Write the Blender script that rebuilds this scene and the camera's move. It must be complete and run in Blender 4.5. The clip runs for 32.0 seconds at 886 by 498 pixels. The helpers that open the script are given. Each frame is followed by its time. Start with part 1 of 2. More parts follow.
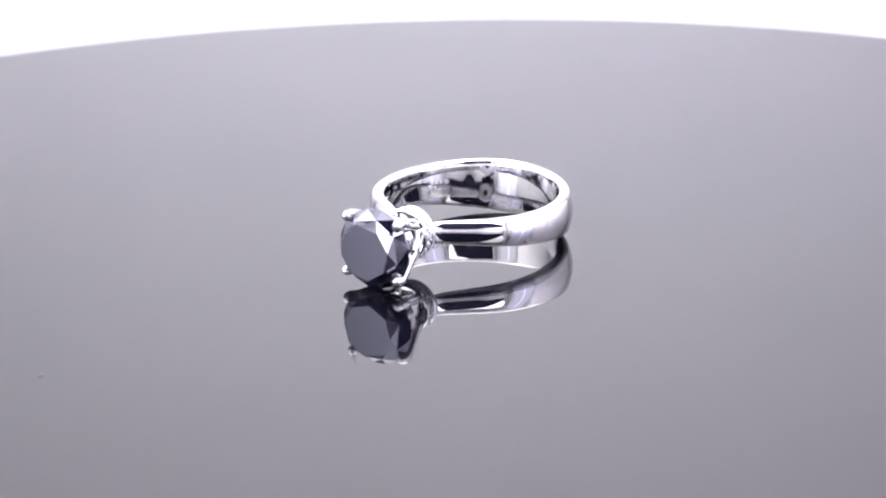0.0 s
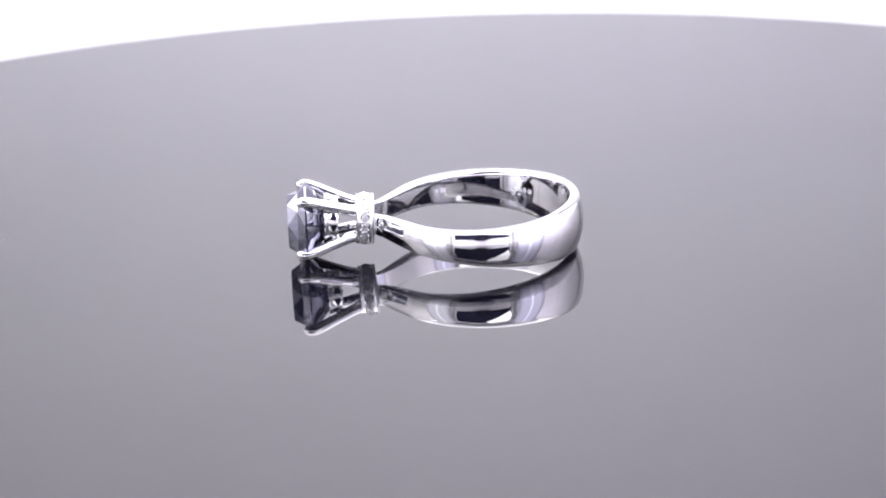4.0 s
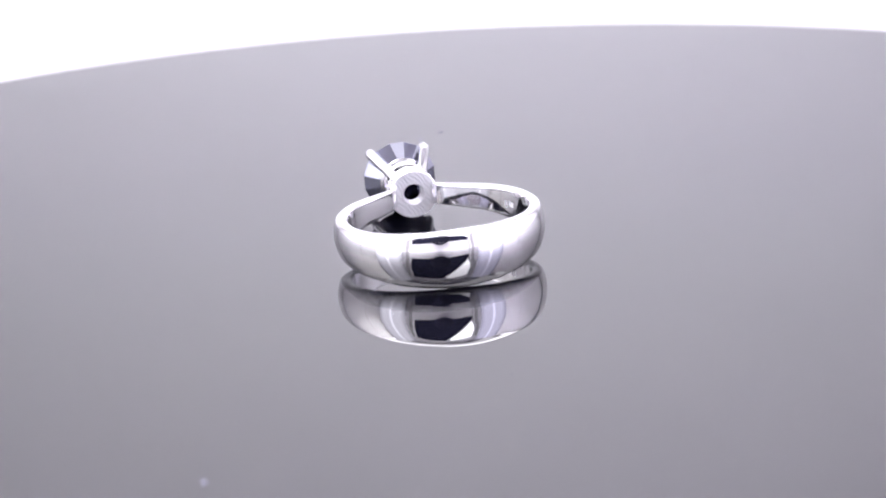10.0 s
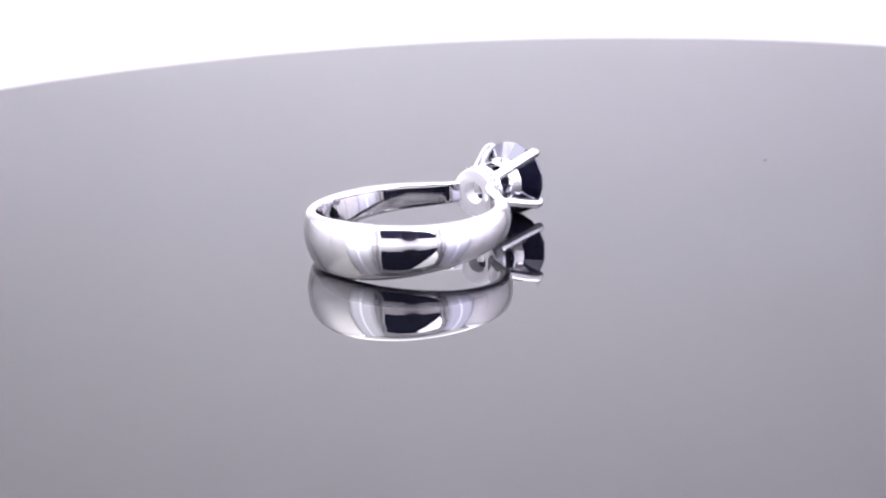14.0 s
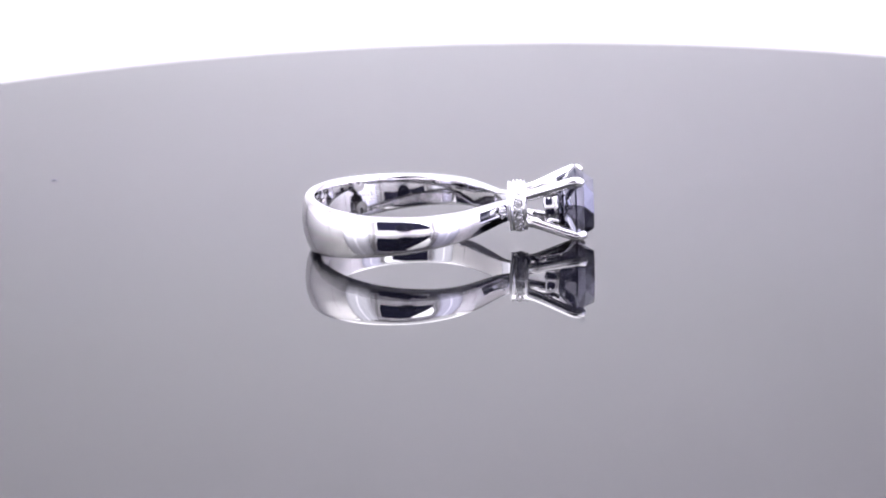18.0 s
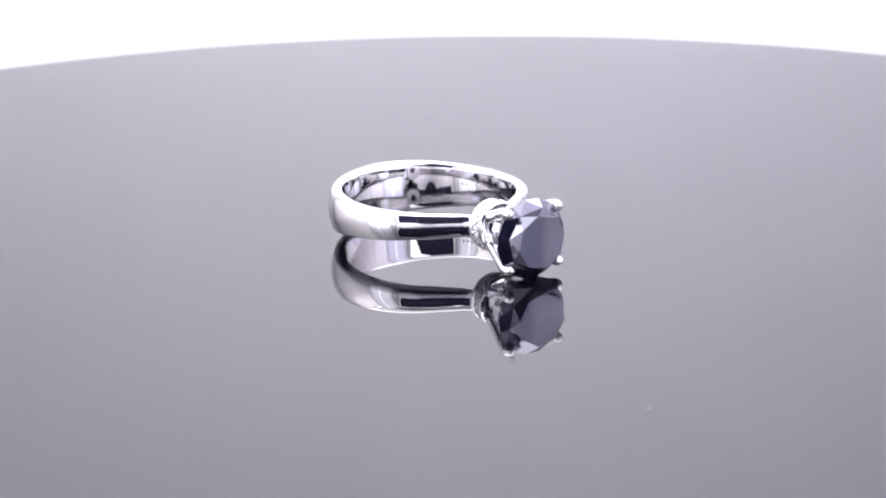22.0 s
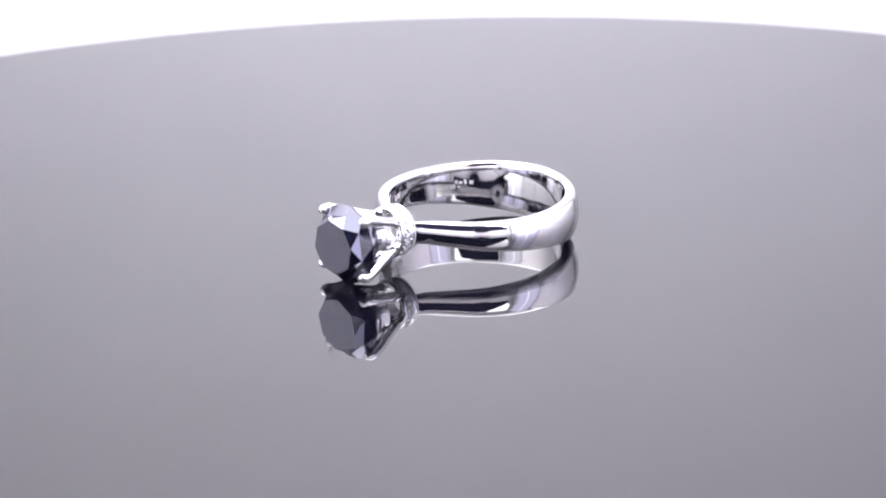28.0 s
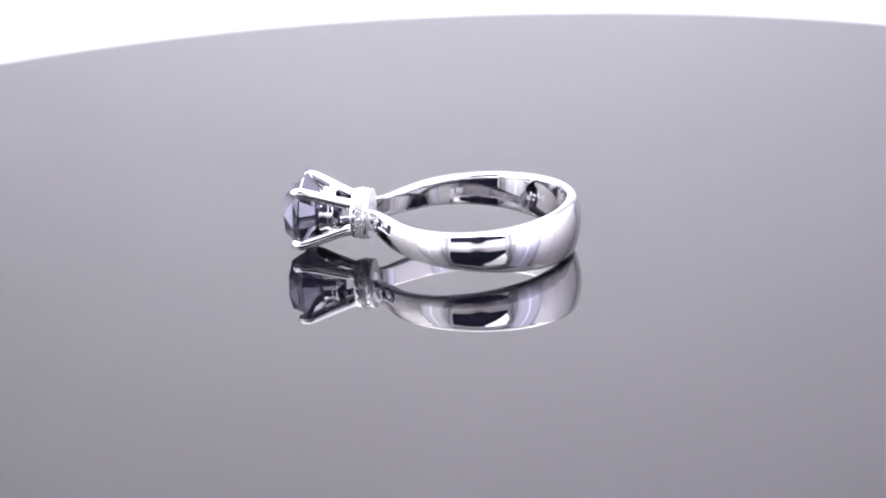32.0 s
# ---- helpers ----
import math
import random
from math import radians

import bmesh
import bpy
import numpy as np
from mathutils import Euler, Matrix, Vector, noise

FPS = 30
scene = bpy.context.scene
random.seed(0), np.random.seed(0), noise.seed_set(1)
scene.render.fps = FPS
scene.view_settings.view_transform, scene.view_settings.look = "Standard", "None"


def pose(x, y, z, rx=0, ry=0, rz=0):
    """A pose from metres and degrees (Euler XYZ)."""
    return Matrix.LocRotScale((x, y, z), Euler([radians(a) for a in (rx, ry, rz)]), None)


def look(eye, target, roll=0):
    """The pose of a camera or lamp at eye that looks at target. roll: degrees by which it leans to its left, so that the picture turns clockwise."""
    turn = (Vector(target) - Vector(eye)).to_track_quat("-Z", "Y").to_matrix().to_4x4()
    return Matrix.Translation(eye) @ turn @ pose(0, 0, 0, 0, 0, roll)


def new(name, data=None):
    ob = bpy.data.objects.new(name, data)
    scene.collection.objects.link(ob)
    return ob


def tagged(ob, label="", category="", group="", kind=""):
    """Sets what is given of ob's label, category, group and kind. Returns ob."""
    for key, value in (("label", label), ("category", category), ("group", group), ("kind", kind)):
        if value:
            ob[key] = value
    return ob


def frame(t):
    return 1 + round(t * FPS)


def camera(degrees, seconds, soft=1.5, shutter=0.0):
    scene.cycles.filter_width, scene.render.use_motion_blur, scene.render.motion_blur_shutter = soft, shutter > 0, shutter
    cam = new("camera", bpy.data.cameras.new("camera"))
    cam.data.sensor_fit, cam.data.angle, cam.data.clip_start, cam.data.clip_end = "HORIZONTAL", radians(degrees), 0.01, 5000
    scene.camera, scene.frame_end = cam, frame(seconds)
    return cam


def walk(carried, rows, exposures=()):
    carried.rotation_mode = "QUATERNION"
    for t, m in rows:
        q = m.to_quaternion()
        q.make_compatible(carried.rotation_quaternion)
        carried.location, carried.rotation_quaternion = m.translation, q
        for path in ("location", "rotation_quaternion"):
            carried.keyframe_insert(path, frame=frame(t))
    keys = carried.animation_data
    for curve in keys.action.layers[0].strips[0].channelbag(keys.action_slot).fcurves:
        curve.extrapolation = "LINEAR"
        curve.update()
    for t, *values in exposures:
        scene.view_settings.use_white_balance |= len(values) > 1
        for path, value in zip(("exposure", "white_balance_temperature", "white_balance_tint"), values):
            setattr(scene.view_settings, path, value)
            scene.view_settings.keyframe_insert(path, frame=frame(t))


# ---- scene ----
# The camera stands still just inside the front opening of a small white photo tent.
cam = camera(27.85, 32.0, soft=1.8)
EYE = Vector((0.0, -0.17198, 0.05503))
AIM = EYE + Vector((0.0003, 0.9519, -0.3064))
cam.data.dof.use_dof, cam.data.dof.focus_distance, cam.data.dof.aperture_fstop = True, 0.178, 36.0
walk(cam, [(0.0, look(EYE, AIM, -2.18)), (32.0, look(EYE, AIM, -2.18))], [(0.0, 0.5), (32.0, 0.5)])

# ---- light ----
world = bpy.data.worlds.new("dim_room")
scene.world = world
world.use_nodes = True
world.node_tree.nodes["Background"].inputs["Color"].default_value = (0.3, 0.29, 0.62, 1)
world.node_tree.nodes["Background"].inputs["Strength"].default_value = 0.1
REAR_POWER, FRONT_POWER, BAR_POWER, COOL_POWER, SIDE_WATTS = 8.2, 2.6, 2.7, 2.8, 6.8

# unseen lamps added outside the tent, whose light comes through its cloth sides
for x, y, z, tall, watts, color in ((-0.42, -0.05, 0.24, 0.2, 1.1 * SIDE_WATTS, (1.0, 0.995, 0.92)),
                                    (0.42, -0.08, 0.18, 0.3, 0.9 * SIDE_WATTS, (0.965, 0.925, 1.05))):
    lamp = new("side_fill", bpy.data.lights.new("side_fill", "AREA"))
    lamp.data.shape, lamp.data.size, lamp.data.size_y = "RECTANGLE", 0.2, tall
    lamp.data.energy, lamp.data.color = watts, color
    lamp.matrix_basis = look((x, y, z), (0, y, z))

# ---- turning ----
TURN = -13.352                       # degrees a second, clockwise from above
LEAN = Vector((0.01286, -0.01001, 1.0)).normalized()   # the platter sits a little askew on its spindle
ASKEW = Vector((0, 0, 1)).rotation_difference(LEAN).to_matrix().to_4x4()
TILT, ROLL = 2.4, -1.4               # how the ring leans on its stone
RING_AT = (0.002912, 0.002593, 0.0)
RING_POSE = ASKEW @ Matrix.Translation(RING_AT) @ pose(0, 0, 0, 0, 0, 237.05) @ pose(0, 0, 0, 0, -TILT, 0) @ pose(0, 0, 0, ROLL, 0, 0)


# ---- materials ----
def material(name, color, rough=0.5, metal=0.0, ior=1.5):
    m = bpy.data.materials.new(name)
    m.use_nodes = True
    b = m.node_tree.nodes["Principled BSDF"]
    b.inputs["Base Color"].default_value = (*color, 1)
    b.inputs["Roughness"].default_value = rough
    b.inputs["Metallic"].default_value = metal
    b.inputs["IOR"].default_value = ior
    return m


def nodes_of(m):
    nt = m.node_tree
    return nt, nt.nodes, nt.links, nt.nodes["Principled BSDF"]


def vary(m, low, high, scale, rough=None, bump=0.0, bump_scale=None, detail=6.0):
    """Colour between low and high by noise, roughness between two values, and a fine bump."""
    nt, n, l, b = nodes_of(m)
    tc = n.new("ShaderNodeTexCoord")
    a = n.new("ShaderNodeTexNoise")
    a.inputs["Scale"].default_value, a.inputs["Detail"].default_value = scale, detail
    l.new(tc.outputs["Object"], a.inputs["Vector"])
    mix = n.new("ShaderNodeMix")
    mix.data_type = "RGBA"
    mix.inputs[6].default_value, mix.inputs[7].default_value = (*low, 1), (*high, 1)
    l.new(a.outputs["Fac"], mix.inputs[0])
    l.new(mix.outputs[2], b.inputs["Base Color"])
    if rough:
        r = n.new("ShaderNodeMapRange")
        r.inputs["From Min"].default_value, r.inputs["From Max"].default_value = 0.3, 0.7
        r.inputs["To Min"].default_value, r.inputs["To Max"].default_value = rough
        l.new(a.outputs["Fac"], r.inputs["Value"])
        l.new(r.outputs["Result"], b.inputs["Roughness"])
    if bump:
        f = n.new("ShaderNodeTexNoise")
        f.inputs["Scale"].default_value = bump_scale or scale * 10
        f.inputs["Detail"].default_value = 4
        l.new(tc.outputs["Object"], f.inputs["Vector"])
        bp = n.new("ShaderNodeBump")
        bp.inputs["Strength"].default_value, bp.inputs["Distance"].default_value = bump, 0.0002
        l.new(f.outputs["Fac"], bp.inputs["Height"])
        l.new(bp.outputs["Normal"], b.inputs["Normal"])
    return m


white_gold = vary(material("white_gold", (0.80, 0.79, 0.80), 0.03, 1.0), (0.775, 0.765, 0.78), (0.825, 0.815, 0.83), 300, (0.02, 0.06), 0.05, 380)
brushed_gold = vary(material("brushed_white_gold", (0.84, 0.83, 0.85), 0.3, 1.0), (0.8, 0.79, 0.82), (0.88, 0.87, 0.89), 500, (0.5, 0.68))
_nt, _n, _l, _b = nodes_of(brushed_gold)
_tc, _mp, _wv, _bp = _n.new("ShaderNodeTexCoord"), _n.new("ShaderNodeMapping"), _n.new("ShaderNodeTexWave"), _n.new("ShaderNodeBump")
_mp.inputs["Rotation"].default_value = (0.6, 0, 0)
_wv.bands_direction = "Y"
_wv.inputs["Scale"].default_value, _wv.inputs["Distortion"].default_value = 760, 9.0
_wv.inputs["Detail"].default_value = 3
_bp.inputs["Strength"].default_value, _bp.inputs["Distance"].default_value = 0.4, 0.00004
_l.new(_tc.outputs["Object"], _mp.inputs["Vector"])
_l.new(_mp.outputs["Vector"], _wv.inputs["Vector"])
_l.new(_wv.outputs["Fac"], _bp.inputs["Height"])
_l.new(_bp.outputs["Normal"], _b.inputs["Normal"])
black_stone = vary(material("black_diamond", (0.004, 0.004, 0.006), 0.03, 0.0, 2.9), (0.003, 0.003, 0.009), (0.006, 0.006, 0.018), 400, (0.02, 0.05))
clear_stone = material("clear_diamond", (0.95, 0.95, 0.97), 0.0, 0.0, 2.42)
clear_stone.node_tree.nodes["Principled BSDF"].inputs["Transmission Weight"].default_value = 0.8
gloss_black = vary(material("black_acrylic", (0.002, 0.002, 0.003), 0.01, 0.0, 1.66), (0.0015, 0.0015, 0.003), (0.003, 0.003, 0.006), 25, (0.006, 0.016))
tent_cloth = vary(material("white_tent_cloth", (0.8, 0.79, 0.81), 0.8), (0.78, 0.77, 0.79), (0.83, 0.82, 0.84), 12, None, 0.4, 1500)
_nt, _n, _l, _b = nodes_of(tent_cloth)
_tr, _mx = _n.new("ShaderNodeBsdfTranslucent"), _n.new("ShaderNodeMixShader")
_tr.inputs["Color"].default_value = (0.8, 0.79, 0.82, 1)
_mx.inputs[0].default_value = 0.35
_l.new(_b.outputs[0], _mx.inputs[1])
_l.new(_tr.outputs[0], _mx.inputs[2])
_l.new(_mx.outputs[0], _n["Material Output"].inputs["Surface"])
paper = vary(material("white_paper_sweep", (0.56, 0.555, 0.57), 0.75), (0.54, 0.535, 0.55), (0.58, 0.575, 0.59), 6, None, 0.2, 900)
edging = vary(material("white_edging_tape", (0.85, 0.85, 0.85), 0.6), (0.83, 0.83, 0.83), (0.88, 0.88, 0.88), 40)
seam_cloth = vary(material("grey_seam_tape", (0.25, 0.25, 0.26), 0.8), (0.2, 0.2, 0.21), (0.3, 0.3, 0.31), 60)
grey_cloth = vary(material("grey_front_cloth", (0.42, 0.41, 0.41), 0.85), (0.38, 0.37, 0.37), (0.46, 0.45, 0.45), 15, None, 0.4, 1500)
sill_cloth = vary(material("white_sill_cloth", (0.8, 0.79, 0.8), 0.85), (0.77, 0.76, 0.77), (0.83, 0.82, 0.83), 15, None, 0.4, 1500)
dark_wall = vary(material("dark_table_paint", (0.02, 0.022, 0.045), 0.8), (0.04, 0.045, 0.12), (0.06, 0.065, 0.16), 3)
lens_black = vary(material("black_lens_metal", (0.02, 0.02, 0.036), 0.5), (0.017, 0.017, 0.031), (0.024, 0.024, 0.042), 80)
lint = vary(material("pale_lint", (0.7, 0.7, 0.75), 0.8), (0.11, 0.11, 0.15), (0.18, 0.18, 0.23), 3000)
plastic = vary(material("white_plastic", (0.8, 0.8, 0.8), 0.4), (0.77, 0.77, 0.77), (0.82, 0.82, 0.82), 30)


lens_black.node_tree.nodes["Principled BSDF"].inputs["Specular IOR Level"].default_value = 0.15


def tint(m, color):
    m.node_tree.nodes["Principled BSDF"].inputs["Specular Tint"].default_value = (*color, 1)


tint(black_stone, (0.84, 0.85, 1.0))


def lamp_material(name, color, power):
    m = bpy.data.materials.new(name)
    m.use_nodes = True
    m.node_tree.nodes.clear()
    e = m.node_tree.nodes.new("ShaderNodeEmission")
    e.inputs["Color"].default_value = (*color, 1)
    e.inputs["Strength"].default_value = power
    o = m.node_tree.nodes.new("ShaderNodeOutputMaterial")
    m.node_tree.links.new(e.outputs[0], o.inputs[0])
    return m


def soft_lamp(m, half, edge, line):
    """An upright diffuser's glow: it fades towards its long edges and is brightest along one upright line."""
    n, l = m.node_tree.nodes, m.node_tree.links
    e = next(k for k in n if k.type == "EMISSION")
    tc, sp, mr, ramp = n.new("ShaderNodeTexCoord"), n.new("ShaderNodeSeparateXYZ"), n.new("ShaderNodeMapRange"), n.new("ShaderNodeValToRGB")
    mul = n.new("ShaderNodeMath")
    mul.operation = "MULTIPLY"
    mul.inputs[1].default_value = 2 * e.inputs["Strength"].default_value
    mr.inputs["From Min"].default_value, mr.inputs["From Max"].default_value = -half, half
    ramp.color_ramp.interpolation = "EASE"
    stops = [(0.0, edge), (0.2, 0.5), (line - 0.07, 0.5), (line, 0.85), (line + 0.07, 0.5), (0.8, 0.5), (1.0, edge)]
    for k, (at, v) in enumerate(sorted(stops)):
        el = ramp.color_ramp.elements[k] if k < 2 else ramp.color_ramp.elements.new(at)
        el.position, el.color = at, (v, v, v, 1)
    l.new(tc.outputs["Object"], sp.inputs[0])
    l.new(sp.outputs["X"], mr.inputs["Value"])
    l.new(mr.outputs["Result"], ramp.inputs["Fac"])
    l.new(ramp.outputs["Color"], mul.inputs[0])
    l.new(mul.outputs[0], e.inputs["Strength"])
    return m


glow = lamp_material("rear_fill_light", (0.975, 0.945, 1.025), REAR_POWER)
dim_glow = lamp_material("front_fill_light", (0.975, 0.945, 1.025), FRONT_POWER)
bar_glow = soft_lamp(lamp_material("led_bar_light", (0.94, 0.92, 1.06), BAR_POWER), 0.075, 0.3, 0.48)
strip_glow = lamp_material("led_strip_light", (0.97, 0.95, 1.03), 7.0)
cool_glow = soft_lamp(lamp_material("cool_led_bar_light", (0.85, 0.82, 1.08), COOL_POWER), 0.075, 0.32, 0.5)


# ---- mesh helpers ----
def mesh_ob(name, bm, mat, smooth=None):
    me = bpy.data.meshes.new(name)
    bmesh.ops.recalc_face_normals(bm, faces=bm.faces)
    if smooth is not None:
        for f in bm.faces:
            f.smooth = True
        for e in bm.edges:
            if len(e.link_faces) == 2 and e.calc_face_angle(0) > radians(smooth):
                e.smooth = False
    bm.to_mesh(me)
    bm.free()
    me.materials.append(mat)
    return new(name, me)


def part(name, bm, mat, parent, label="", smooth=None):
    ob = mesh_ob(name, bm, mat, smooth)
    ob.parent = parent
    if label:
        tagged(ob, label)
    return ob


def box(x0, x1, y0, y1, z0, z1, bevel=0.0, bm=None):
    bm = bm or bmesh.new()
    m = Matrix.LocRotScale(((x0 + x1) / 2, (y0 + y1) / 2, (z0 + z1) / 2), None, (x1 - x0, y1 - y0, z1 - z0))
    r = bmesh.ops.create_cube(bm, size=1, matrix=m)
    if bevel:
        es = list({e for v in r["verts"] for e in v.link_edges})
        bmesh.ops.bevel(bm, geom=es, offset=bevel, segments=2, affect="EDGES", profile=0.5)
    return bm


def lathe(profile, steps, axis="Z", bm=None):
    """Turns (radius, height) pairs about an axis into a closed skin."""
    bm = bm or bmesh.new()
    rows = []
    for r, h in profile:
        row = []
        if r < 1e-9:
            row = [bm.verts.new((0, 0, h) if axis == "Z" else (h, 0, 0))] * steps
        else:
            for i in range(steps):
                a = 2 * math.pi * i / steps
                row.append(bm.verts.new((r * math.cos(a), r * math.sin(a), h) if axis == "Z" else (h, r * math.cos(a), r * math.sin(a))))
        rows.append(row)
    for a, b in zip(rows, rows[1:]):
        for i in range(steps):
            j = (i + 1) % steps
            vs = []
            for v in (a[i], a[j], b[j], b[i]):
                if v not in vs:
                    vs.append(v)
            if len(vs) > 2:
                bm.faces.new(vs)
    return bm


def tube(points, radii, steps=14, bm=None, flat=1.0):
    """A round bar along points, closed at both ends with rounded caps."""
    bm = bm or bmesh.new()
    pts = [Vector(p) for p in points]
    d0, d1 = (pts[1] - pts[0]).normalized(), (pts[-1] - pts[-2]).normalized()
    full = [(pts[0] - d0 * radii[0] * 0.6, radii[0] * 0.45), (pts[0] - d0 * radii[0] * 0.35, radii[0] * 0.8)]
    full += list(zip(pts, radii))
    full += [(pts[-1] + d1 * radii[-1] * 0.35, radii[-1] * 0.85), (pts[-1] + d1 * radii[-1] * 0.6, radii[-1] * 0.5)]
    rows = []
    up = Vector((0.3, 0.2, 1)).normalized()
    for i, (p, r) in enumerate(full):
        a, b = full[max(i - 1, 0)][0], full[min(i + 1, len(full) - 1)][0]
        t = (b - a).normalized()
        s = t.cross(up).normalized()
        u = s.cross(t)
        rows.append([bm.verts.new(p + r * (math.cos(2 * math.pi * k / steps) * s + flat * math.sin(2 * math.pi * k / steps) * u)) for k in range(steps)])
    for a, b in zip(rows, rows[1:]):
        for k in range(steps):
            bm.faces.new((a[k], a[(k + 1) % steps], b[(k + 1) % steps], b[k]))
    bm.faces.new(rows[0][::-1])
    bm.faces.new(rows[-1])
    return bm


def lerp(x, knots):
    """A smooth curve through the knots, without overshoot."""
    xs, ys = [k[0] for k in knots], [k[1] for k in knots]
    x = min(max(x, xs[0]), xs[-1])
    g = [(ys[i + 1] - ys[i]) / (xs[i + 1] - xs[i]) for i in range(len(xs) - 1)]
    m = [g[0]] + [0.0 if g[i - 1] * g[i] <= 0 else 2 * g[i - 1] * g[i] / (g[i - 1] + g[i]) for i in range(1, len(g))] + [0.0]
    i = max(k for k in range(len(g)) if xs[k] <= x)
    h = xs[i + 1] - xs[i]
    t = (x - xs[i]) / h
    return ((2 * t ** 3 - 3 * t ** 2 + 1) * ys[i] + (t ** 3 - 2 * t ** 2 + t) * h * m[i]
            + (3 * t ** 2 - 2 * t ** 3) * ys[i + 1] + (t ** 3 - t ** 2) * h * m[i + 1])


# ---- the tent ----
FRONT, BACK, SIDE, ROOF, FLOOR = -0.215, 0.33, 0.30, 0.36, -0.045
OPEN_L, OPEN_R, SILL, HEAD = -0.122, 0.118, 0.045, 0.24
SPREAD = 0.026                       # how much wider the opening is at its head, on either side
T = 0.003


def setting(name, bm, mat, label, category):
    return tagged(mesh_ob(name, bm, mat), label, category, kind="structure")


EDGE_Z = [FLOOR + (HEAD - FLOOR) * i / 40 for i in range(41)]


def edge_x(side, z):
    """The opening's edge at a height: straight up from the sill, then spreading, in waves."""
    rise = max(0.0, (z - SILL) / (HEAD - SILL))
    if side < 0:
        return OPEN_L - SPREAD * rise + 0.0022 * math.sin(38 * z + 0.5) * (0.4 + rise)
    return OPEN_R + SPREAD * rise + 0.0045 * math.sin(46 * z + 1.2) * (0.5 + rise) + 0.0016 * math.sin(120 * z)


def sheet(bm, rows, y0, y1):
    """A cloth of some thickness between two edges, given as (x, z, other x)."""
    grid = [[bm.verts.new((x, y, z)) for x, y in ((a, y0), (b, y0), (b, y1), (a, y1))] for a, z, b in rows]
    for p, q in zip(grid, grid[1:]):
        for k in range(4):
            bm.faces.new((p[k], p[(k + 1) % 4], q[(k + 1) % 4], q[k]))
    bm.faces.new(grid[0])
    bm.faces.new(grid[-1][::-1])


def build_tent():
    setting("floor", box(-SIDE, SIDE, FRONT, BACK, FLOOR - 0.01, FLOOR), tent_cloth, "white cloth floor of the photo tent", "floor")
    setting("wall_left", box(-SIDE - T, -SIDE, FRONT, BACK, FLOOR, ROOF), tent_cloth, "white translucent cloth side of the photo tent", "wall")
    setting("wall_right", box(SIDE, SIDE + T, FRONT, BACK, FLOOR, ROOF), tent_cloth, "white translucent cloth side of the photo tent", "wall")
    setting("wall_back", box(-SIDE, SIDE, BACK, BACK + T, FLOOR, ROOF), tent_cloth, "white cloth back of the photo tent", "wall")
    setting("ceiling", box(-SIDE, SIDE, FRONT, BACK, ROOF, ROOF + T), tent_cloth, "white reflective cloth top of the photo tent", "ceiling")
    # front with its opening, whose cloth edges hang in soft waves
    right = [(edge_x(1, z), z) for z in EDGE_Z]
    left = [(edge_x(-1, z), z) for z in EDGE_Z]
    bm = bmesh.new()
    for row, out in ((left, -SIDE), (right, SIDE)):
        sheet(bm, [(x, z, out) for x, z in row], FRONT - T, FRONT)
    box(-SIDE, SIDE, FRONT - T, FRONT, HEAD, ROOF, 0, bm)
    setting("wall_front", bm, tent_cloth, "white cloth front of the photo tent with a square opening", "wall")

    def hem(name, row, a, b, depth, mat, label):
        bm = bmesh.new()
        sheet(bm, [(x + a, z, x + b) for x, z in row], FRONT + 0.0005, FRONT + depth)
        setting(name, bm, mat, label, "trim")
    hem("trim_left", left, 0.0, -0.008, 0.003, edging, "white sewn edging of the tent's opening")
    hem("flap_left", left, -0.0085, -0.028, 0.002, grey_cloth, "grey cloth fastening strip beside the opening")
    hem("seam_opening", right, 0.0, 0.0035, 0.002, seam_cloth, "thin dark seam beside the tent's opening")
    hem("trim_right", right, 0.004, 0.011, 0.003, edging, "white sewn edging of the tent's opening")
    hem("flap_right", right, 0.0115, 0.030, 0.002, grey_cloth, "grey cloth fastening strip beside the opening")
    setting("front_sill", box(OPEN_L - 0.002, OPEN_R + 0.002, FRONT - T, FRONT, FLOOR, SILL), sill_cloth, "grey-white cloth sill under the tent's opening", "wall")
    setting("trim_top", box(OPEN_L - SPREAD, OPEN_R + SPREAD, FRONT + 0.0005, FRONT + 0.003, HEAD - 0.001, HEAD + 0.010), edging, "white sewn edging of the tent's opening", "trim")
    for name, x in (("seam_left", -SIDE + 0.001), ("seam_right", SIDE - 0.002)):
        setting(name, box(x - 0.0005, x + 0.0015, -0.004, 0.0, FLOOR, ROOF), seam_cloth, "thin grey seam in the tent's side", "trim")
    # paper sweep behind the turntable
    bm = bmesh.new()
    prof = [(-0.19, FLOOR + 0.002), (0.24, FLOOR + 0.002)]
    for i in range(13):
        a = math.pi / 2 * i / 12
        prof.append((0.25 + 0.06 * math.sin(a), FLOOR + 0.002 + 0.06 * (1 - math.cos(a))))
    prof.append((0.31, ROOF - 0.02))
    rows = [[bm.verts.new((x, y, z)) for x in (-0.285, 0.285)] for y, z in prof]
    for r, q in zip(rows, rows[1:]):
        bm.faces.new((r[0], r[1], q[1], q[0]))
    ob = setting("backdrop", bm, paper, "white paper sweep curving up behind the turntable", "backdrop")
    for p in ob.data.polygons:
        p.use_smooth = True
    s = ob.modifiers.new("thick", "SOLIDIFY")
    s.thickness, s.offset = 0.0006, -1


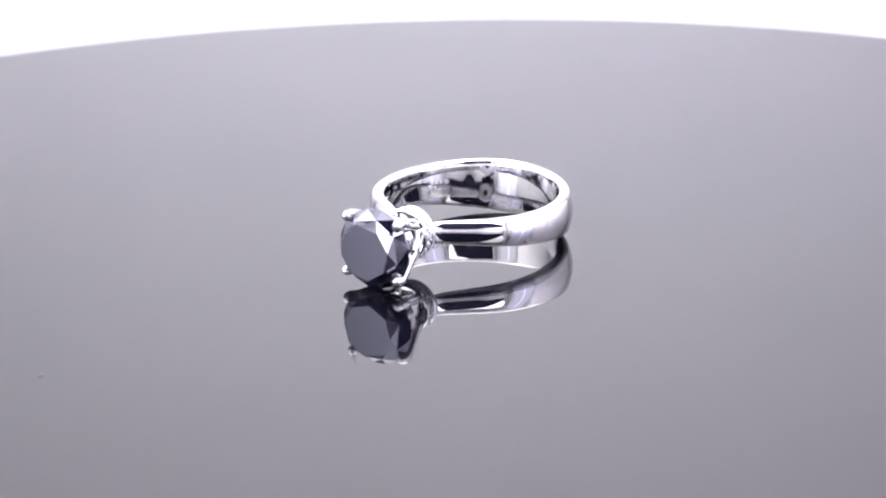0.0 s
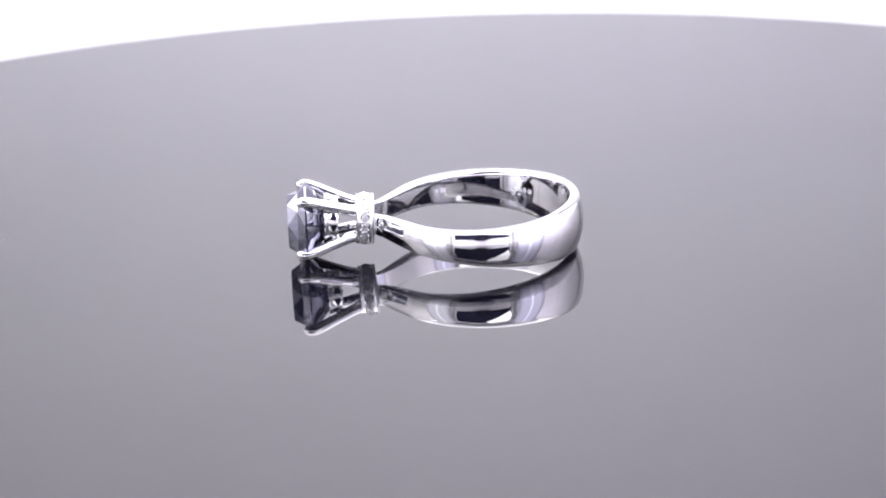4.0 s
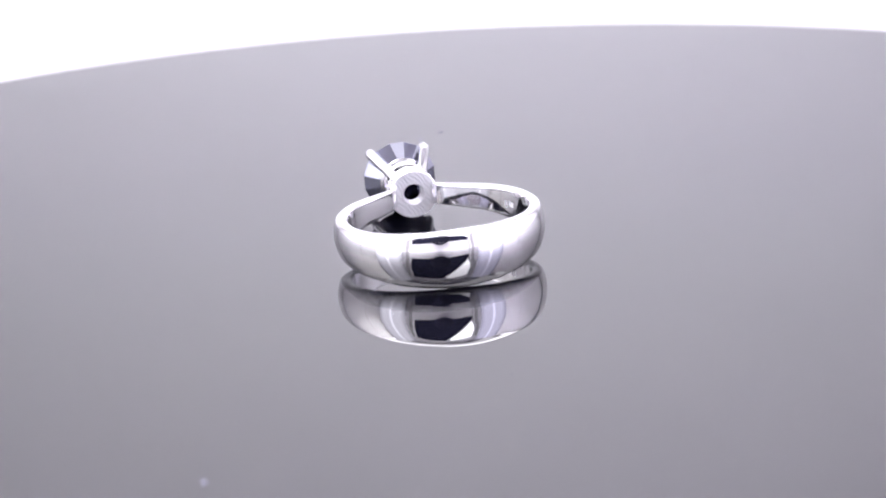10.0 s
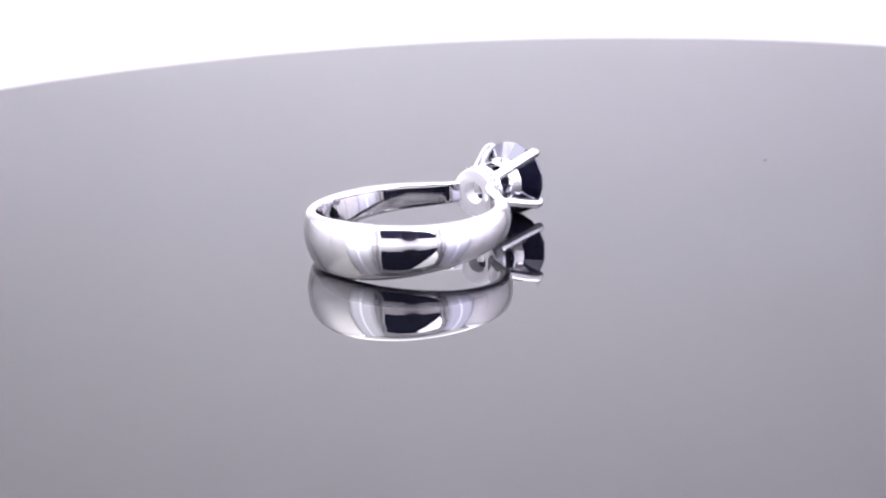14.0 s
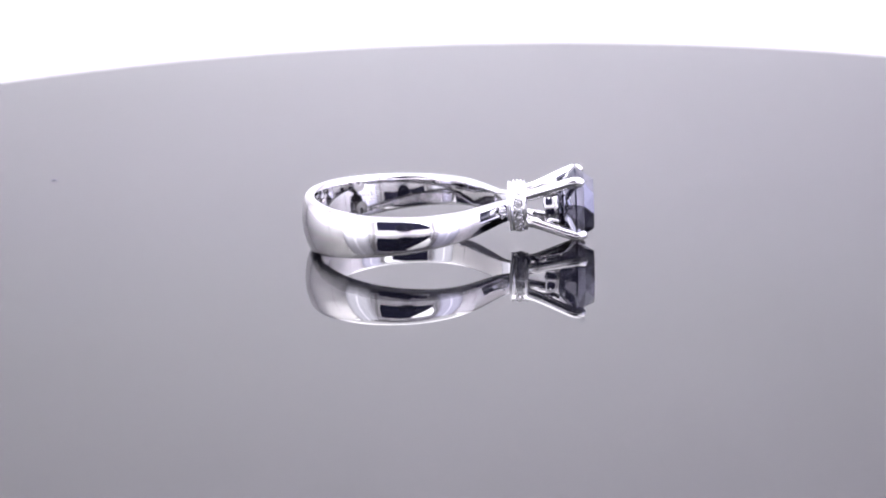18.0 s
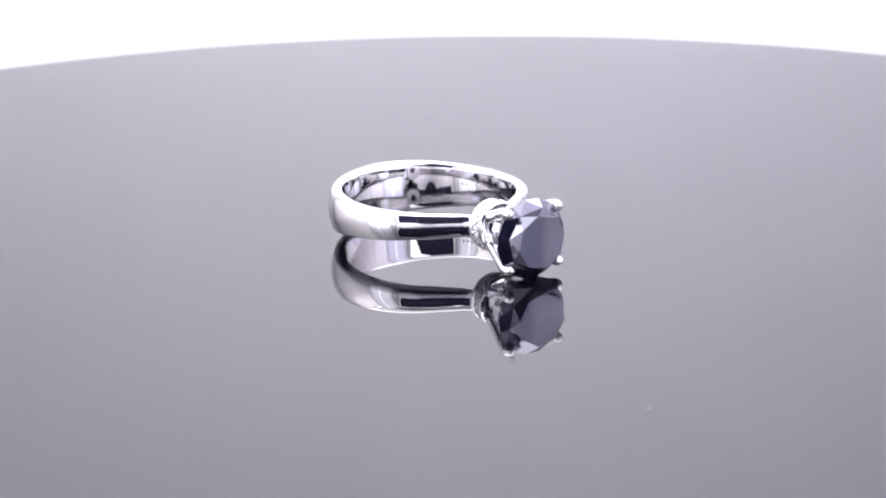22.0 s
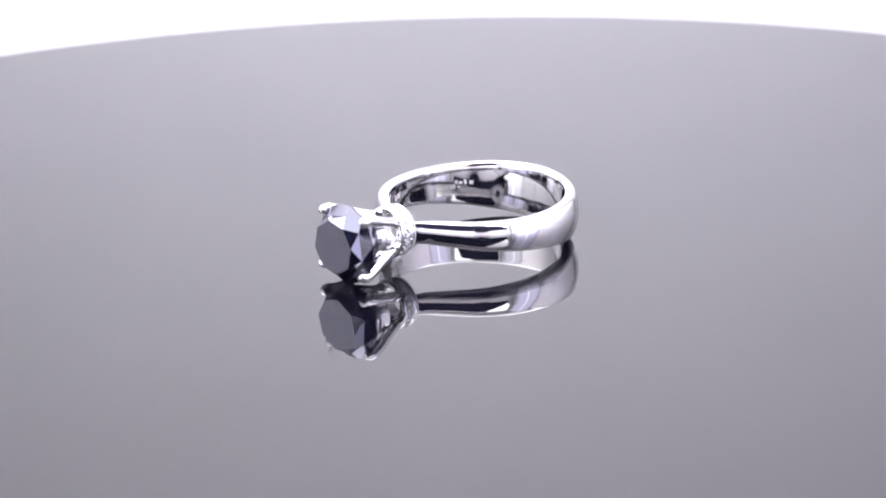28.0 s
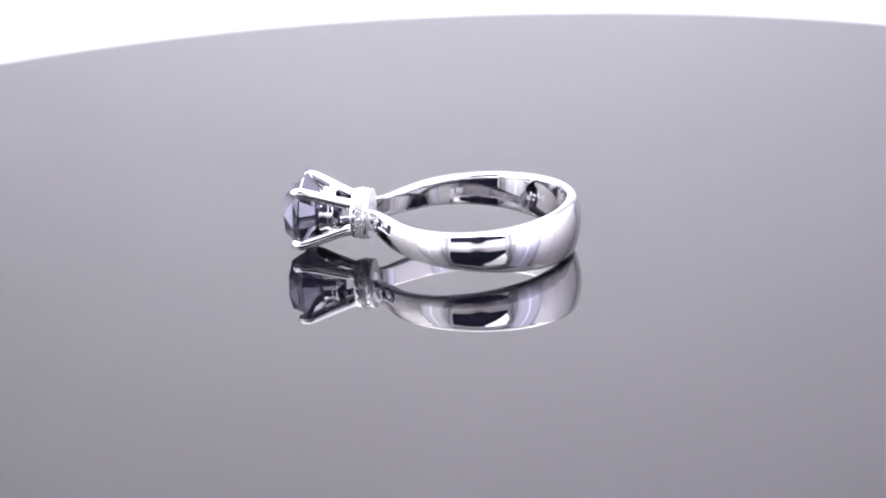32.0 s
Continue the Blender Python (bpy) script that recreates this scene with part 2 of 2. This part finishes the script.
# An unseen glowing panel, added under the top to fill the tent with light.
def build_top_fill(x0, x1, y0, y1, z, mat):
    top_fill = tagged(new("ceiling_fill"), "unseen glowing white panel added under the tent's top", "lamp", "LED panels under the top")
    top_fill.location = ((x0 + x1) / 2, (y0 + y1) / 2, z)
    w, d = (x1 - x0) / 2, (y1 - y0) / 2
    bm = box(-w, w, -d, -d + 0.008, -0.012, 0)
    box(-w, w, d - 0.008, d, -0.012, 0, 0, bm)
    box(-w, -w + 0.008, -d + 0.008, d - 0.008, -0.012, 0, 0, bm)
    box(w - 0.008, w, -d + 0.008, d - 0.008, -0.012, 0, 0, bm)
    part("housing", bm, plastic, top_fill)
    part("diffuser", box(-w + 0.009, w - 0.009, -d + 0.009, d - 0.009, -0.009, -0.005), mat, top_fill, "glowing white diffuser")
    return top_fill


def build_bar(x, y, turn, width, mat, label, h):
    """An upright LED panel in a front corner of the tent."""
    bar = tagged(new("led_lamp"), label, "lamp", "tall LED lamps")
    bar.matrix_basis = pose(x, y, FLOOR, 0, 0, turn)
    w = width / 2
    bm = box(-w - 0.003, w + 0.003, -0.012, -0.004, 0.0, h, 0.001)
    part("housing", bm, plastic, bar)
    part("diffuser", box(-w, w, -0.0035, 0.0, 0.012, h - 0.012, 0.0008), mat, bar, "glowing diffuser sheet")
    return bar


def build_strip():
    """A flat LED lamp that leans outside the opening's upper corner."""
    strip = tagged(new("led_strip"), "flat white LED lamp leaning outside the tent's opening", "lamp")
    strip.matrix_basis = pose(0.112, FRONT - 0.016, 0.193, 0, -36, 0)
    part("housing", box(-0.054, 0.054, -0.008, -0.002, -0.104, 0.104, 0.001), plastic, strip)
    bm = box(-0.05, 0.05, -0.0015, 0.003, -0.1, 0.1)
    bmesh.ops.bevel(bm, geom=[e for e in bm.edges if abs(e.verts[0].co.y - e.verts[1].co.y) > 0.002], offset=0.018, segments=6, affect="EDGES", profile=0.5)
    part("diffuser", bm, strip_glow, strip, "glowing diffuser sheet")
    return strip


def build_top_bar(x, y, z, turn):
    """A short LED bar high on a side of the tent."""
    bar = tagged(new("top_led_bar"), "short LED bar glowing white high on the tent's side", "lamp", "short LED bars")
    bar.matrix_basis = pose(x, y, z, 0, 0, turn)
    part("housing", box(-0.062, 0.062, -0.008, -0.002, -0.016, 0.016, 0.001), plastic, bar)
    part("diffuser", box(-0.058, 0.058, -0.0015, 0.003, -0.013, 0.013, 0.001), strip_glow, bar, "glowing diffuser sheet")
    return bar


def build_table():
    table = tagged(new("work_table"), "dark table top under the photo tent", "table")
    table.location = (0, 0, FLOOR - 0.046)
    part("table_top", box(-0.4, 0.4, -0.32, 0.42, 0.0, 0.035, 0.003), dark_wall, table)
    return table


def build_lens():
    """The filming camera's lens, right behind the eye; it shows only as a dark round shape mirrored in the band."""
    lens = tagged(new("camera_lens"), "black camera lens reaching into the tent's opening", "camera lens")
    back = (EYE - AIM).normalized()
    lens.matrix_basis = look(EYE + back * 0.006, AIM, 0)
    part("barrel", lathe([(0.022, 0.0), (0.031, 0.0), (0.033, 0.002), (0.033, 0.06), (0.029, 0.062), (0.0, 0.062)], 48), lens_black, lens, "", 40)
    part("front_element", lathe([(0.0, 0.001), (0.01, 0.0015), (0.0218, 0.004), (0.0218, 0.02), (0.0, 0.02)], 48), lens_black, lens, "dark coated glass", 40)


# ---- turntable ----
def build_turntable():
    t = tagged(new("turntable"), "round glossy black acrylic turntable platter on a white base", "turntable")
    R, cx, cy = 0.1161, -0.00121, 0.00306
    bm = lathe([(0, 0), (R - 0.0006, 0), (R - 0.0002, -0.0002), (R, -0.0006), (R, -0.0055), (R - 0.0005, -0.006), (0, -0.006)], 256)
    bmesh.ops.translate(bm, verts=bm.verts, vec=(cx, cy, 0))
    part("platter", bm, gloss_black, t, "polished black acrylic disc", 12)
    part("spindle", lathe([(0, -0.0065), (0.05, -0.0065), (0.05, -0.011), (0, -0.011)], 64), plastic, t, "white carrying plate", 30)
    t.matrix_basis = ASKEW
    b = tagged(new("motor_housing"), "round white plastic motor base of the turntable", "motor base")
    b.location = (0, 0, FLOOR + 0.003)
    part("case", lathe([(0, 0), (0.07, 0), (0.072, 0.002), (0.068, 0.026), (0.066, 0.028), (0, 0.028)], 96), plastic, b, "", 30)
    part("hub", lathe([(0, 0.0285), (0.012, 0.0285), (0.012, 0.0325), (0, 0.0325)], 32), plastic, b, "", 30)
    return t


# ---- the ring: x towards the stone, z along the finger's axis ----
MM = 0.001
BAND_W = 5.8
H0 = BAND_W / 2 + 10.1 * math.tan(radians(TILT))      # height of the band's middle


WIDTHS = [(9.5, 2.1), (13, 2.2), (40, 2.6), (70, 3.15), (95, 3.75), (125, 4.6), (150, 5.3), (180, BAND_W)]
BORE = [(13, 8.8), (75, 8.92), (180, 8.75)]


def swelling(w):
    """How far the comfort-fit inside bulges where the band is w wide."""
    return 0.14 * (w / BAND_W) ** 1.5


def bore(th, z):
    """Radius of the inside at an angle from the head and a height from the middle."""
    d = min(th, 360 - th)
    w = lerp(d, WIDTHS)
    return lerp(d, BORE) - swelling(w) * (1 - (2 * z / w) ** 2)


def shank_mesh():
    bm = bmesh.new()
    rows = []
    start, n = 9.5, 184
    for i in range(n + 1):
        th = start + (360 - 2 * start) * i / n
        d = min(th, 360 - th)
        w = lerp(d, WIDTHS)
        thick = lerp(d, [(9.5, 0.75), (13, 0.9), (40, 1.36), (75, 1.5), (180, 1.5)])
        rin = lerp(d, BORE)
        if d < 38:                                    # shoulders flare out to the collar
            rin += 1.08 * ((38 - d) / 25) ** 2
        if d < 16:
            rin += 0.5 * ((16 - d) / 6) ** 2
        dome = 0.098 * w
        swell = swelling(w)
        nip = min(1.0, w / 4.5)                      # slimmer edges where the band narrows
        h = w / 2
        prof = []
        m = 12
        z1 = h - max(0.17, 0.08 * w)                # where the dome turns into the rounded edge
        bend = dome / (h - 0.12) ** 2
        lean = math.atan(2 * bend * z1)
        rho = (h - z1) / (1 - math.sin(lean))
        cx, cz = rin + thick - bend * z1 * z1 - rho * math.cos(lean), z1 - rho * math.sin(lean)
        arc = [(cx + rho * math.cos(q), cz + rho * math.sin(q)) for q in (lean + (math.pi / 2 - lean) * j / 5 for j in range(1, 6))]
        prof += [(r, -z) for r, z in arc[:-1]][::-1]
        for k in range(m + 1):                       # domed outside
            z = (-1 + 2 * k / m) * z1
            prof.append((rin + thick - bend * z * z, z))
        prof += arc + [(rin + 0.3 * nip, h), (rin + 0.16 * nip, h - 0.04 * nip), (rin + 0.06 * nip, h - 0.13 * nip)]
        for k in range(13):                          # rounded inside
            s = (0.9 - 1.8 * k / 12) * (h - 0.1) / h
            prof.append((rin - swell * (1 - s * s), s * h))
        prof += [(rin + 0.06 * nip, -h + 0.13 * nip), (rin + 0.16 * nip, -h + 0.04 * nip), (rin + 0.3 * nip, -h), (arc[-1][0], -h)]
        a = radians(th)
        rows.append([bm.verts.new((r * math.cos(a) * MM, r * math.sin(a) * MM, (z + H0) * MM)) for r, z in prof])
    for a, b in zip(rows, rows[1:]):
        for k in range(len(a)):
            j = (k + 1) % len(a)
            bm.faces.new((a[k], a[j], b[j], b[k]))
    bm.faces.new(rows[0])
    bm.faces.new(rows[-1][::-1])
    return bm


def brilliant(rg, crown, girdle, pav, table, spin=0.0, scale=MM, uneven=0.0):
    """A round brilliant cut along x: the table towards +x, the girdle at x = 0."""
    bm = bmesh.new()
    rng = random.Random(9)

    def ring(r, x, n, off, loose=0.0):
        vs = []
        for i in range(n):
            a = 2 * math.pi * (i + off) / n + spin + rng.uniform(-1, 1) * loose * uneven
            q = r * (1 + rng.uniform(-0.5, 0.5) * loose * uneven)
            vs.append(bm.verts.new((x * (1 + rng.uniform(-0.5, 0.5) * loose * uneven) * scale, q * scale * math.cos(a), q * scale * math.sin(a))))
        return vs
    rt = rg * table
    t = ring(rt, crown, 8, 0.5)
    k = ring(rg * (0.5 + table / 2) * 0.985, crown * 0.46, 8, 0.0, 1.0)
    g1 = ring(rg, girdle / 2, 16, 0.0)
    g0 = ring(rg, -girdle / 2, 16, 0.0)
    p = ring(rg * 0.22, -pav * 0.80, 8, 0.5, 1.0)
    cu = bm.verts.new((-pav * scale, 0, 0))
    bm.faces.new(t)
    for i in range(8):
        a, b = t[i - 1], t[i]                        # table corners either side of kite i
        bm.faces.new((a, b, k[i]))                   # star
        j = (i + 1) % 8
        # kite split along its length stays planar enough
        bm.faces.new((k[i], b, k[j], g1[2 * i + 1]))
        bm.faces.new((k[i], g1[2 * i + 1], g1[2 * i]))
        bm.faces.new((k[j], g1[(2 * i + 2) % 16], g1[2 * i + 1]))
    for i in range(16):
        bm.faces.new((g1[i], g1[(i + 1) % 16], g0[(i + 1) % 16], g0[i]))
    for i in range(8):
        j = (i + 1) % 8
        bm.faces.new((g0[2 * i], g0[2 * i + 1], p[i]))
        bm.faces.new((g0[2 * i + 1], g0[(2 * i + 2) % 16], p[i]))
        bm.faces.new((p[i - 1], g0[2 * i], p[i], cu))
    return bm


HEAD_Z = 3.28                                        # the stone's axis over the ring's origin
GIRDLE_X = 17.4


def build_ring():
    ring = tagged(new("engagement_ring"), "polished white gold solitaire ring with a round black diamond", "ring")
    part("shank", shank_mesh(), white_gold, ring, "plain domed white gold band", 35)
    off = Matrix.Translation((0, 0, HEAD_Z * MM))
    # collar with its hole: polished rim, brushed back
    def turned(profile, steps=64):
        bm = lathe(profile, steps, "X")
        bmesh.ops.transform(bm, matrix=off @ Matrix.Scale(MM, 4), verts=bm.verts)
        bmesh.ops.remove_doubles(bm, verts=bm.verts, dist=1e-7)
        return bm
    rim = [(1.2, 10.86), (2.4, 10.86), (2.5, 10.92), (2.54, 11.02), (2.46, 11.12), (2.44, 11.3), (2.44, 12.05), (2.46, 12.25), (2.54, 12.35),
           (2.5, 12.47), (2.36, 12.55), (2.2, 12.5), (1.9, 12.28), (1.5, 12.1), (1.2, 12.02), (1.2, 10.86)]
    collar = part("collar", turned(rim), white_gold, ring, "round white gold collar set with small clear diamonds", 35)
    part("back_plate", turned([(1.12, 10.84), (1.16, 10.74), (2.46, 10.74), (2.52, 10.79), (2.52, 10.855), (1.12, 10.855), (1.12, 10.84)]), brushed_gold, collar, "brushed white gold back with a round hole", 35)
    part("countersink", turned([(1.118, 10.76), (1.0, 11.05), (0.96, 11.3), (0.96, 11.9), (1.198, 12.0), (1.198, 10.87), (1.118, 10.86), (1.118, 10.76)]), brushed_gold, collar, "brushed funnel inside the hole", 35)
    base = None
    for i in range(20):
        a = 2 * math.pi * i / 20
        m = off @ Matrix.Rotation(a, 4, "X") @ Matrix.Translation((11.68 * MM, 0, 2.42 * MM)) @ Matrix.Rotation(-math.pi / 2, 4, "Y")
        if base is None:
            base = part("accent_diamond", brilliant(0.37, 0.2, 0.04, 0.26, 0.55), clear_stone, collar, "small clear diamond")
            ob = base
        else:
            ob = new("accent_diamond", base.data)
            ob.parent = collar
        ob.matrix_basis = m
    bead = None
    for i in range(20):
        for dx in (-0.36, 0.36):
            a = 2 * math.pi * (i + 0.5) / 20
            m = off @ Matrix.Rotation(a, 4, "X") @ Matrix.Translation(((11.68 + dx) * MM, 0, 2.46 * MM))
            if bead is None:
                b = bmesh.new()
                bmesh.ops.create_icosphere(b, subdivisions=2, radius=0.12 * MM)
                bead = part("setting_bead", b, white_gold, collar, "", 60)
                ob = bead
            else:
                ob = new("setting_bead", bead.data)
                ob.parent = collar
            ob.matrix_basis = m
    # gallery ring under the stone
    part("gallery_ring", turned([(1.95, 14.32), (2.28, 14.28), (2.37, 14.4), (2.3, 14.75), (2.3, 15.1), (2.5, 15.5), (2.52, 15.62), (2.4, 15.72), (2.2, 15.7), (1.95, 15.1), (1.95, 14.32)], 48), white_gold, ring, "", 50)
    # four claws
    for sy in (-1, 1):
        for sz in (-1, 1):
            u = Vector((0, sy * 0.725, sz * 0.685))
            path = [(12.3, 1.85), (13.4, 2.2), (15.0, 2.95), (16.4, 3.62), (17.3, 4.0), (17.75, 4.0), (18.05, 3.86)]
            rad = [0.6, 0.56, 0.54, 0.54, 0.53, 0.52, 0.46]
            pts = [Vector((x, 0, HEAD_Z)) + u * r for x, r in path]
            part("prong", tube([q * MM for q in pts], [r * MM for r in rad]), white_gold, ring, "", 50)
    bm = brilliant(3.92, 1.8, 0.16, 3.3, 0.68, radians(-12), uneven=0.07)
    bmesh.ops.transform(bm, matrix=Matrix.Translation((GIRDLE_X * MM, 0, (HEAD_Z - 0.15) * MM)) @ Matrix.Rotation(radians(1.6), 4, "Y"), verts=bm.verts)
    part("black_diamond", bm, black_stone, ring, "faceted round black diamond")
    # stamped marks inside the band, as plain bars: turn, height, half width, half height, slant
    upper = [(0, 0.25, 0.22, 0.2, 10), (4.2, 0.3, 0.12, 0.24, -14), (7.4, 0.22, 0.2, 0.13, 6), (10.6, 0.28, 0.13, 0.2, -8)]
    groups = [(112, upper + [(3.0, -0.28, 0.26, 0.09, 3), (7.2, -0.3, 0.3, 0.1, -4)]),
              (229, upper + [(12.5, -0.2, 0.2, 0.22, 12), (8.5, -0.24, 0.16, 0.1, 0)]),
              (291, [(0, 0.05, 0.34, 0.26, 6), (4.6, -0.05, 0.18, 0.3, -10)])]
    for start, marks in groups:
        for turn, z, wide, tall, slant in marks:
            th = start + turn
            m = Matrix.Rotation(radians(th), 4, "Z") @ Matrix.Translation((bore(th, z) * MM, 0, (H0 + z) * MM)) @ Matrix.Rotation(radians(slant), 4, "X")
            b = box(-0.022 * MM, 0.03 * MM, -wide * MM, wide * MM, -tall * MM, tall * MM, 0.015 * MM)
            bmesh.ops.transform(b, matrix=m, verts=b.verts)
            part("stamped_mark", b, brushed_gold, ring, "small matt stamped mark inside the band")
    ring.matrix_basis = RING_POSE
    return ring


def build_dust():
    """Lint on the platter, one keyed sheet of specks."""
    rng = random.Random(4)
    bm = bmesh.new()
    specks = [(56.1, 24.8, 0.42), (46.7, 223.1, 0.3), (35.5, 52.1, 0.1), (45.1, 44.0, 0.09), (20.1, 30.1, 0.07), (23.7, 165.4, 0.08), (23.4, 173.7, 0.06)]
    specks += [(rng.uniform(25, 105), rng.uniform(0, 360), rng.uniform(0.03, 0.05)) for _ in range(24)]
    for r, a, s in specks:
        c = Vector((r * math.cos(radians(a)), r * math.sin(radians(a)), 0.05))
        d = rng.uniform(0, 6.28)
        e = Vector((math.cos(d), math.sin(d), 0)) * s
        q = Vector((-math.sin(d), math.cos(d), 0)) * s * 0.5
        top = [bm.verts.new((c + k) * MM) for k in (-e - q * 0.6, e * 0.8 - q, e + q * 0.7, q - e * 0.7)]
        apex = bm.verts.new((c + Vector((0, 0, 0.10 * s + 0.03))) * MM)
        for i in range(4):
            bm.faces.new((top[i], top[(i + 1) % 4], apex))
        bm.faces.new(top[::-1])
    ob = tagged(mesh_ob("dust", bm, lint), "pale lint specks on the black platter", "dust", kind="stuff")
    ob.matrix_basis = ASKEW
    return ob


def build_fibres():
    """A few hair-thin fibres of lint caught on a claw's tip."""
    rng = random.Random(12)
    bm = bmesh.new()
    tip = Vector((18.0, -2.75, HEAD_Z + 3.1))
    for lean, side, long in ((-0.35, -0.2, 0.9), (0.1, 0.3, 1.25), (0.45, -0.1, 0.8), (-0.6, 0.2, 0.55), (0.7, 0.25, 0.6)):
        pts = []
        for i in range(6):
            f = i / 5
            curl = 0.18 * math.sin(3 * f + rng.uniform(0, 2))
            pts.append((tip + Vector((lean * f * long + curl * f, side * f * long + curl * f, f * long * (1 - 0.2 * f)))) * MM)
        tube(pts, [(0.022 - 0.002 * i) * MM for i in range(6)], 5, bm)
    bmesh.ops.transform(bm, matrix=ASKEW.inverted() @ RING_POSE, verts=bm.verts)
    ob = tagged(mesh_ob("lint_fibres", bm, lint), "wispy pale lint fibres caught on the claw's tip", "lint", kind="stuff")
    ob.matrix_basis = ASKEW
    return ob


build_table()
build_tent()
# added fill: a strong rear panel for the backdrop, a weaker one in front
build_top_fill(-0.28, 0.28, 0.0, 0.22, ROOF - 0.002, glow)
build_top_fill(-0.28, 0.28, -0.178, -0.001, ROOF - 0.002, dim_glow)
build_bar(-0.228, -0.158, -48, 0.15, bar_glow, "tall LED panel glowing soft white in the tent's corner", 0.385)
build_bar(0.222, -0.163, 48, 0.15, cool_glow, "tall LED panel glowing cool lilac in the tent's corner", 0.385)
build_strip()
build_top_bar(-0.288, -0.1, 0.33, -90)
build_top_bar(0.288, 0.0, 0.325, 90)
build_lens()
turntable = build_turntable()
engagement_ring = build_ring()
dust = build_dust()
lint_fibres = build_fibres()


def motions():
    for thing, m in ((turntable, ASKEW), (engagement_ring, RING_POSE), (dust, ASKEW), (lint_fibres, ASKEW)):
        walk(thing, [(t / 2, pose(0, 0, 0, 0, 0, TURN * t / 2) @ m) for t in range(65)])


motions()
